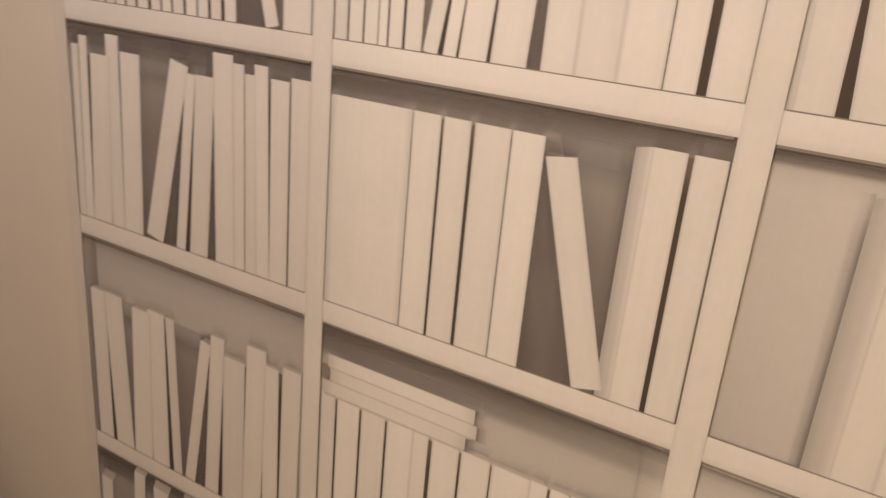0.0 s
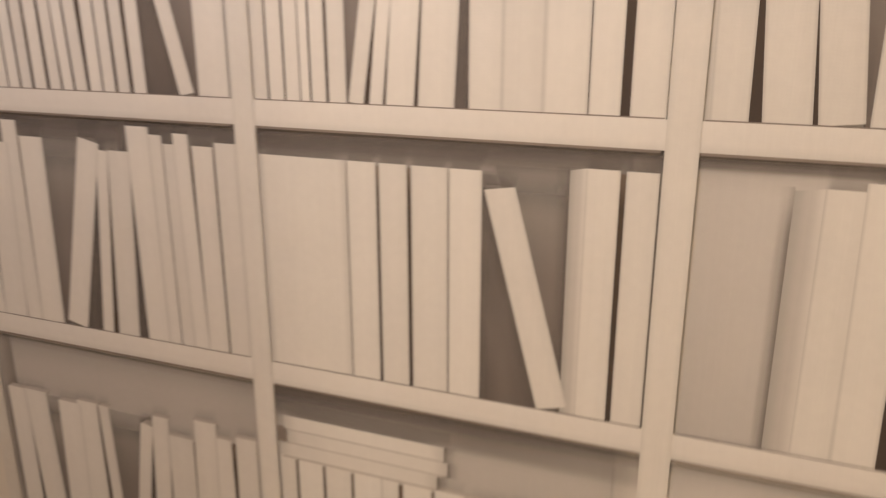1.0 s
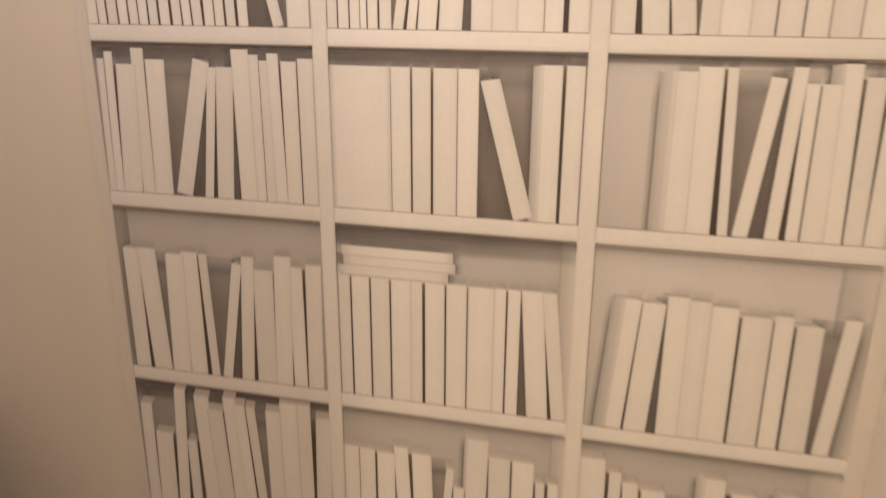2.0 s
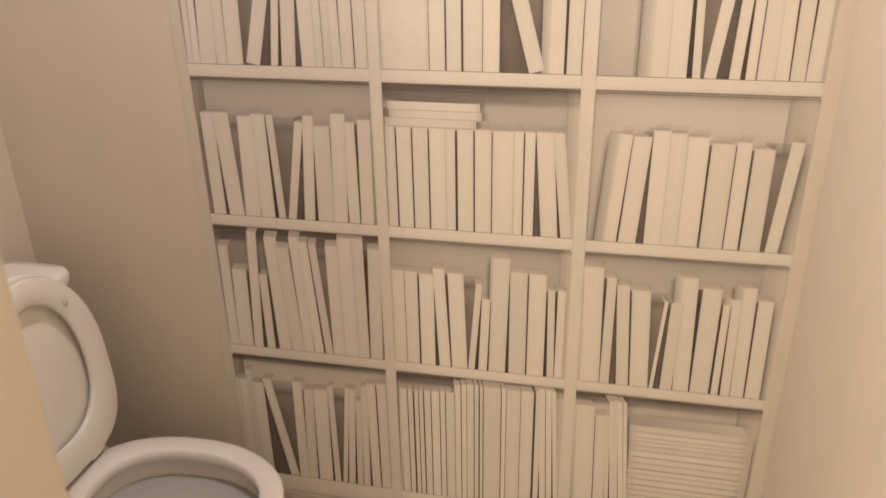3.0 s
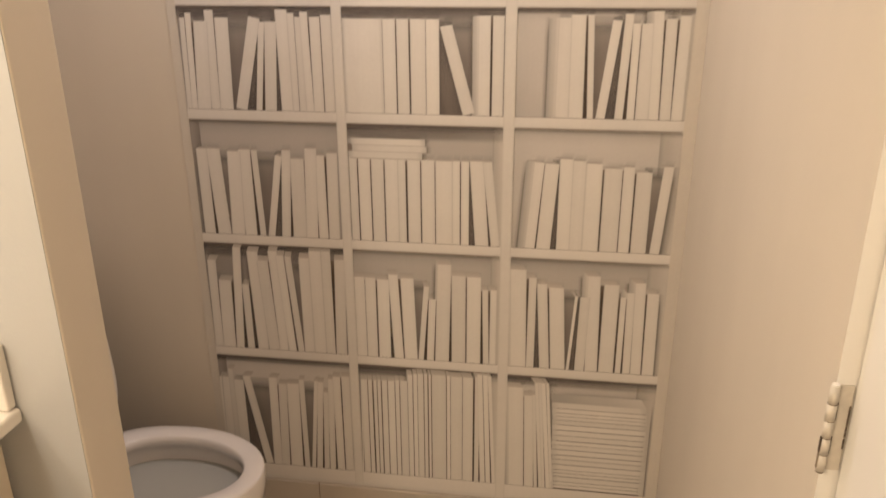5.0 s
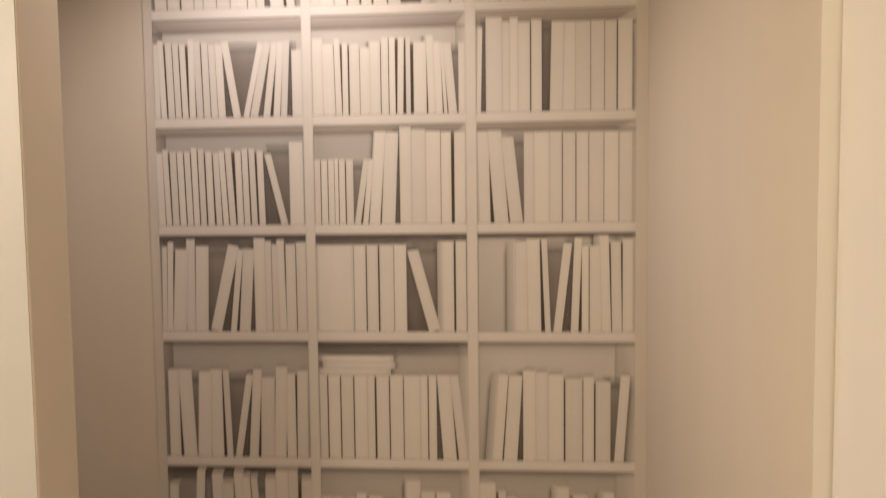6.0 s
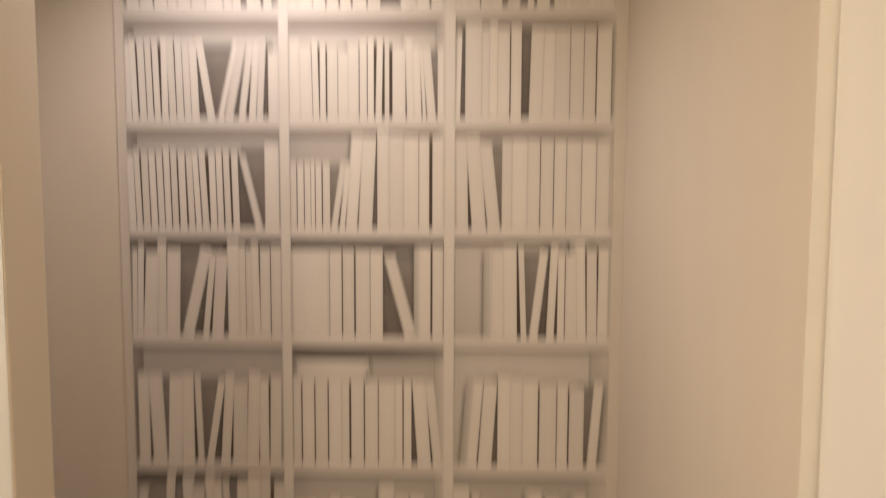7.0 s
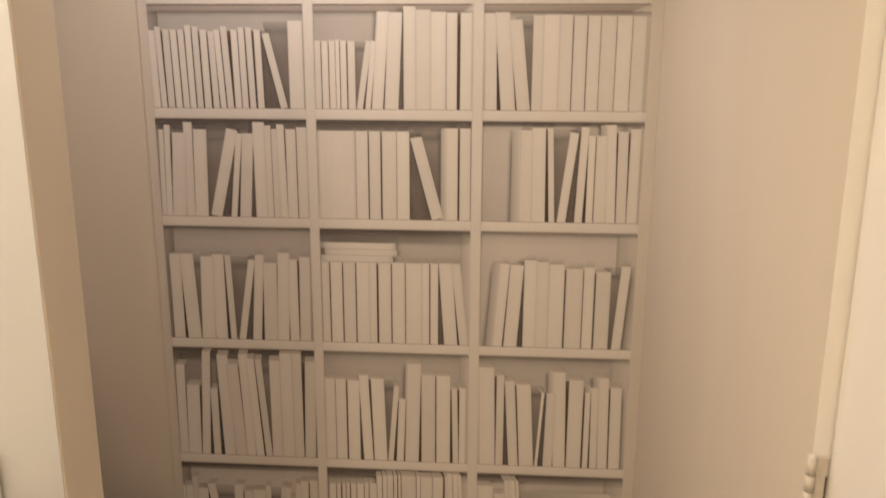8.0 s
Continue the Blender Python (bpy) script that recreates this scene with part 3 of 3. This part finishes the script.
FACE = RIGHT + DOOR_SET
part("door_slab", local(box(FACE, FACE + 0.038, DOOR_B + 0.002, DOOR_A - 0.0028, 0.008, DOOR_TOP - 0.002, 0.0006), door), gloss_paint, door)
# no real seal: a dark strip painted in for the gap's shade
part("gap_shade", local(box(FACE + 0.0025, FACE + 0.02, DOOR_A - 0.0030, DOOR_A - 0.0002, 0.008, DOOR_TOP - 0.002), door), seam, door, "dark strip for the shade in the gap beside the door")
for z0 in (0.16, 1.092, 2.078):
    # one leaf lies on the jamb, the barrel stands at its front corner
    high_ = 0.114
    hinge = part("hinge", local(box(RIGHT + 0.0005, FACE - 0.0018, DOOR_A - 0.0026, DOOR_A - 0.0002, z0, z0 + high_, 0.0006), door), hinge_metal, door, "worn, overpainted butt hinge")
    # dark boxes stand in for shade in the broken slit between leaf and door
    for low, high in ((0.026, 0.052), (0.053, 0.060), (0.061, 0.068), (0.070, 0.084)):
        part("hinge_slit_shade", local(box(FACE - 0.0042, FACE - 0.0022, DOOR_A - 0.0030, DOOR_A - 0.0015, z0 + high_ - high, z0 + high_ - low), door), dark_gap, hinge)
    axis_x, axis_y, step = RIGHT - 0.0015, DOOR_A - 0.0042, high_ / 5
    for j in range(5):
        low, odd = z0 + j * step, j % 2
        part("knuckle", local(rod((axis_x, axis_y, low + 0.0008 * odd), (axis_x, axis_y, low + step - 0.0008 * odd), 0.0056 if odd else 0.0052, 24), door), hinge_metal, hinge, "", True)
        if odd:
            # dark pieces stand in for the shaded gaps round the other leaf's knuckle
            part("knuckle_gap_shade", local(box(axis_x + 0.0054, axis_x + 0.0070, DOOR_A - 0.0034, DOOR_A - 0.0012, low - 0.0006, low + step + 0.0006), door), dark_gap, hinge)
            for edge in (low - 0.0004, low + step - 0.0008):
                part("knuckle_gap_shade", local(rod((axis_x, axis_y, edge), (axis_x, axis_y, edge + 0.0012), 0.0054, 24), door), seam, hinge)
    part("worn_edge", local(box(axis_x - 0.0062, axis_x - 0.0040, axis_y - 0.0030, axis_y + 0.0010, z0 + 0.026, z0 + 0.046), door), dark_gap, hinge, "bare worn edge")
    part("worn_edge", local(box(axis_x - 0.0058, axis_x - 0.0047, axis_y - 0.0024, axis_y + 0.0010, z0 + 0.004, z0 + 0.026), door), seam, hinge, "bare worn edge")
    part("pin_cap", local(rod((axis_x, axis_y, z0 + high_), (axis_x, axis_y, z0 + high_ + 0.0022), 0.0042, 24), door), gloss_paint, hinge)
    part("pin_cap", local(rod((axis_x, axis_y, z0 - 0.0024), (axis_x, axis_y, z0), 0.0044, 24), door), seam, hinge)
frame_1 = tagged(empty("door_jamb", RIGHT, DOOR_A, 0), "cream painted jamb round the set-back door", "door frame", kind="structure")
part("jamb", local(box(RIGHT + 0.0005, RIGHT + T - 0.001, DOOR_A, DOOR_A + 0.0014, 0, DOOR_TOP + 0.0012), frame_1), gloss_paint, frame_1)
part("jamb", local(box(RIGHT + 0.0005, RIGHT + T - 0.001, DOOR_B - 0.0014, DOOR_B, 0, DOOR_TOP + 0.0012), frame_1), gloss_paint, frame_1)
part("head_jamb", local(box(RIGHT + 0.0005, RIGHT + T - 0.001, DOOR_B + 0.0005, DOOR_A - 0.0005, DOOR_TOP, DOOR_TOP + 0.0013), frame_1), gloss_paint, frame_1)
part("door_stop", local(box(FACE + 0.0385, FACE + 0.052, DOOR_B + 0.0005, DOOR_A - 0.0005, 0.0, DOOR_TOP - 0.0005), frame_1), gloss_paint, frame_1)

# ---- toilet ----
RIM_Z, MID_X, MID_Y = 0.39, -0.845, -0.338
toilet = tagged(empty("toilet", MID_X, MID_Y, 0), "white porcelain toilet with seat and lid raised", "toilet")


def egg(front, rear, half, z, shift=0.0, count=56, square=2.0, tail=2.4):
    """An egg-shaped loop: long to the front (+x), blunt at the rear."""
    out = []
    for k in range(count):
        a = 2 * math.pi * k / count
        c, s = math.cos(a), math.sin(a)
        p = square if c >= 0 else tail
        rx = front if c >= 0 else rear
        out.append((shift + math.copysign(abs(c) ** (2 / p), c) * rx, math.copysign(abs(s) ** (2 / p), s) * half, z))
    return out


bowl = loft([
    egg(0.205, 0.20, 0.128, 0.0, -0.06), egg(0.20, 0.20, 0.122, 0.02, -0.06), egg(0.165, 0.20, 0.105, 0.08, -0.07), egg(0.165, 0.20, 0.105, 0.17, -0.06),
    egg(0.185, 0.21, 0.128, 0.215, -0.03), egg(0.215, 0.225, 0.152, 0.255, -0.015), egg(0.244, 0.245, 0.178, 0.285, -0.003), egg(0.256, 0.253, 0.187, 0.305), egg(0.261, 0.258, 0.191, 0.345),
    egg(0.261, 0.26, 0.191, 0.383), egg(0.2595, 0.2585, 0.1895, 0.3880), egg(0.2555, 0.2545, 0.1855, RIM_Z + 0.0008), egg(0.211, 0.19, 0.143, RIM_Z),
    egg(0.206, 0.185, 0.138, RIM_Z - 0.004), egg(0.204, 0.183, 0.136, RIM_Z - 0.032), egg(0.232, 0.210, 0.162, RIM_Z - 0.040), egg(0.222, 0.200, 0.152, RIM_Z - 0.090),
    egg(0.165, 0.150, 0.104, RIM_Z - 0.150), egg(0.115, 0.11, 0.075, RIM_Z - 0.205), egg(0.06, 0.07, 0.045, RIM_Z - 0.235), egg(0.02, 0.02, 0.015, RIM_Z - 0.24)], True, True)
part("bowl", bowl, porcelain, toilet, "", True)
water = bpy.data.materials.new("toilet_water")
water.use_nodes = True
wb = water.node_tree.nodes["Principled BSDF"]
wb.inputs["Base Color"].default_value = (0.45, 0.45, 0.42, 1)
wb.inputs["Roughness"].default_value, wb.inputs["IOR"].default_value = 0.03, 1.33
bm = bmesh.new()
bm.faces.new([bm.verts.new(p) for p in egg(0.2225, 0.2005, 0.1525, RIM_Z - 0.086)])
part("water", bm, water, toilet, "still clear water")
deck = box(-0.37, -0.228, -0.135, 0.135, 0.30, RIM_Z - 0.002, 0.022, 4)
part("deck", deck, porcelain, toilet, "", True)
part("pedestal_rear", box(-0.42, -0.21, -0.10, 0.10, 0.0, 0.32, 0.03, 4), porcelain, toilet, "", True)
# tank and its lid
TX = LEFT - MID_X
tank = loft([[(x, y, z) for x, y, _ in egg(0.092 * g, 0.092 * g, 0.212 * g, 0, TX + 0.108, 48, 7, 7)] for z, g in ((0.375, 0.80), (0.385, 0.86), (0.45, 0.93), (0.60, 0.97), (0.782, 1.0))], True, True)
part("tank", tank, porcelain, toilet, "", True)
lid = loft([[(x, y, z) for x, y, _ in egg(0.104 * g, 0.100 * g, 0.230 * g, 0, TX + 0.108, 48, 6, 6)] for z, g in ((0.782, 0.955), (0.786, 0.99), (0.800, 1.0), (0.813, 0.995), (0.821, 0.96), (0.824, 0.86))], True, True)
part("tank_lid", lid, porcelain, toilet, "", True)
lever = part("flush_lever", rod((TX + 0.205, 0.15, 0.70), (TX + 0.212, 0.075, 0.695), 0.006), nickel, toilet, "small metal flush lever", True)

# seat and lid stand up from the hinge, leaning on the tank
HINGE_X, HINGE_Z, TILT_BACK = -0.230, RIM_Z + 0.014, radians(94)


def stand(ring):
    """From the closed position round the hinge to upright."""
    out = []
    for x, y, z in ring:
        dx, dz = x - HINGE_X, z - HINGE_Z
        c, s = math.cos(TILT_BACK), math.sin(TILT_BACK)
        out.append((HINGE_X + dx * c - dz * s, y, HINGE_Z + dx * s + dz * c))
    return out


seat_rings = []
for f, r, w, z in ((0.255, 0.225, 0.192, 0.004), (0.258, 0.228, 0.195, 0.012), (0.252, 0.224, 0.190, 0.021), (0.236, 0.205, 0.174, 0.025), (0.213, 0.160, 0.142, 0.024),
                   (0.200, 0.148, 0.130, 0.018), (0.196, 0.144, 0.126, 0.008), (0.202, 0.150, 0.132, 0.003), (0.225, 0.184, 0.158, 0.001), (0.246, 0.216, 0.184, 0.001), (0.255, 0.225, 0.192, 0.004)):
    seat_rings.append(stand(egg(f, r, w, RIM_Z + z, tail=3.7 if w > 0.15 else 2.5)))
seat = part("seat", loft(seat_rings), seat_plastic, toilet, "raised white plastic seat ring", True)
lid_rings = []
for g, z in ((0.97, 0.028), (1.0, 0.030), (1.005, 0.038), (0.99, 0.045), (0.9, 0.049), (0.5, 0.052), (0.05, 0.053)):
    lid_rings.append(stand(egg(0.262 * g, 0.232 * g, 0.198 * g, RIM_Z + z, tail=3.7)))
part("lid", loft(lid_rings, True, True), seat_plastic, toilet, "raised white plastic lid", True)
for x, y in ((0.165, 0.105), (0.165, -0.105)):
    bump_ring = [stand([(x + 0.017 * math.cos(a * math.pi / 6), y + 0.004 * math.sin(a * math.pi / 6), RIM_Z + z) for a in range(12)]) for z in (0.002, -0.005)]
    part("bumper", loft(bump_ring, True, True), seat_plastic, seat, "", True)
for y in (-0.075, 0.075):
    part("seat_hinge", rod((HINGE_X - 0.004, y - 0.022, HINGE_Z + 0.004), (HINGE_X - 0.004, y + 0.022, HINGE_Z + 0.004), 0.013), seat_plastic, toilet, "", True)

# ---- vanity beside the stub wall ----
vanity = tagged(empty("vanity_cabinet", LEFT, STUB_B, 0), "cream vanity cabinet against the stub wall", "cabinet")
part("body", local(box(LEFT + 0.002, -0.735, STUB_B - 1.3, STUB_B - 0.002, 0.09, 0.9655, 0.003), vanity), cabinet_paint, vanity)
part("toe_kick", local(box(LEFT + 0.002, -0.80, STUB_B - 1.3, STUB_B - 0.002, 0.0, 0.09), vanity), cabinet_paint, vanity)
for k in range(3):
    y1 = STUB_B - 0.02 - 0.425 * k
    cab = part("cabinet_door", local(box(-0.735, -0.718, y1 - 0.41, y1, 0.12, 0.93, 0.003), vanity), cabinet_paint, vanity)
top = tagged(empty("countertop", LEFT, STUB_B, 0.966), "cream cultured marble counter with side splash", "counter")
part("counter_slab", local(box(LEFT + 0.002, -0.683, STUB_B - 1.32, STUB_B - 0.002, 0.966, 0.992, 0.006, 3), top), stone_top, top)
part("side_splash", local(box(LEFT + 0.024, -0.690, STUB_B - 0.022, STUB_B - 0.002, 0.993, 1.105, 0.004, 3), top), stone_top, top)
part("back_splash", local(box(LEFT + 0.002, LEFT + 0.022, STUB_B - 1.32, STUB_B - 0.002, 0.993, 1.105, 0.004, 3), top), stone_top, top)

# ---- tiles ----
floor = bpy.data.objects["floor"]
PITCH, JOINT = 0.334, 0.004
for i in range(-3, 3):
    for j in range(10):
        x0, y1 = -0.210 + PITCH * i, -0.0112 - PITCH * j
        x1, y0 = x0 + PITCH - JOINT, y1 - PITCH + JOINT
        x0, x1, y0 = max(x0, LEFT), min(x1, RIGHT), max(y0, REAR)
        if x1 - x0 < 0.02 or y1 - y0 < 0.02:
            continue
        part("tile", box(x0, x1, y0, y1, -0.006, 0.0, 0.0012, 1), tile_stone, floor)
wall = bpy.data.objects["wall_back"]
for i in range(-2, 2):
    x0 = -0.544 + 0.668 * i
    x1 = min(x0 + 0.665, RIGHT - 0.001)
    x0 = max(x0, LEFT + 0.001)
    if x1 - x0 > 0.02:
        part("base_tile", box(x0, x1, -0.009, -0.0005, 0.003, 0.120, 0.0015, 1), base_stone, wall)
part("grout_line", box(LEFT + 0.001, RIGHT - 0.001, -0.005, -0.0004, 0.004, 0.1190), grout, wall)
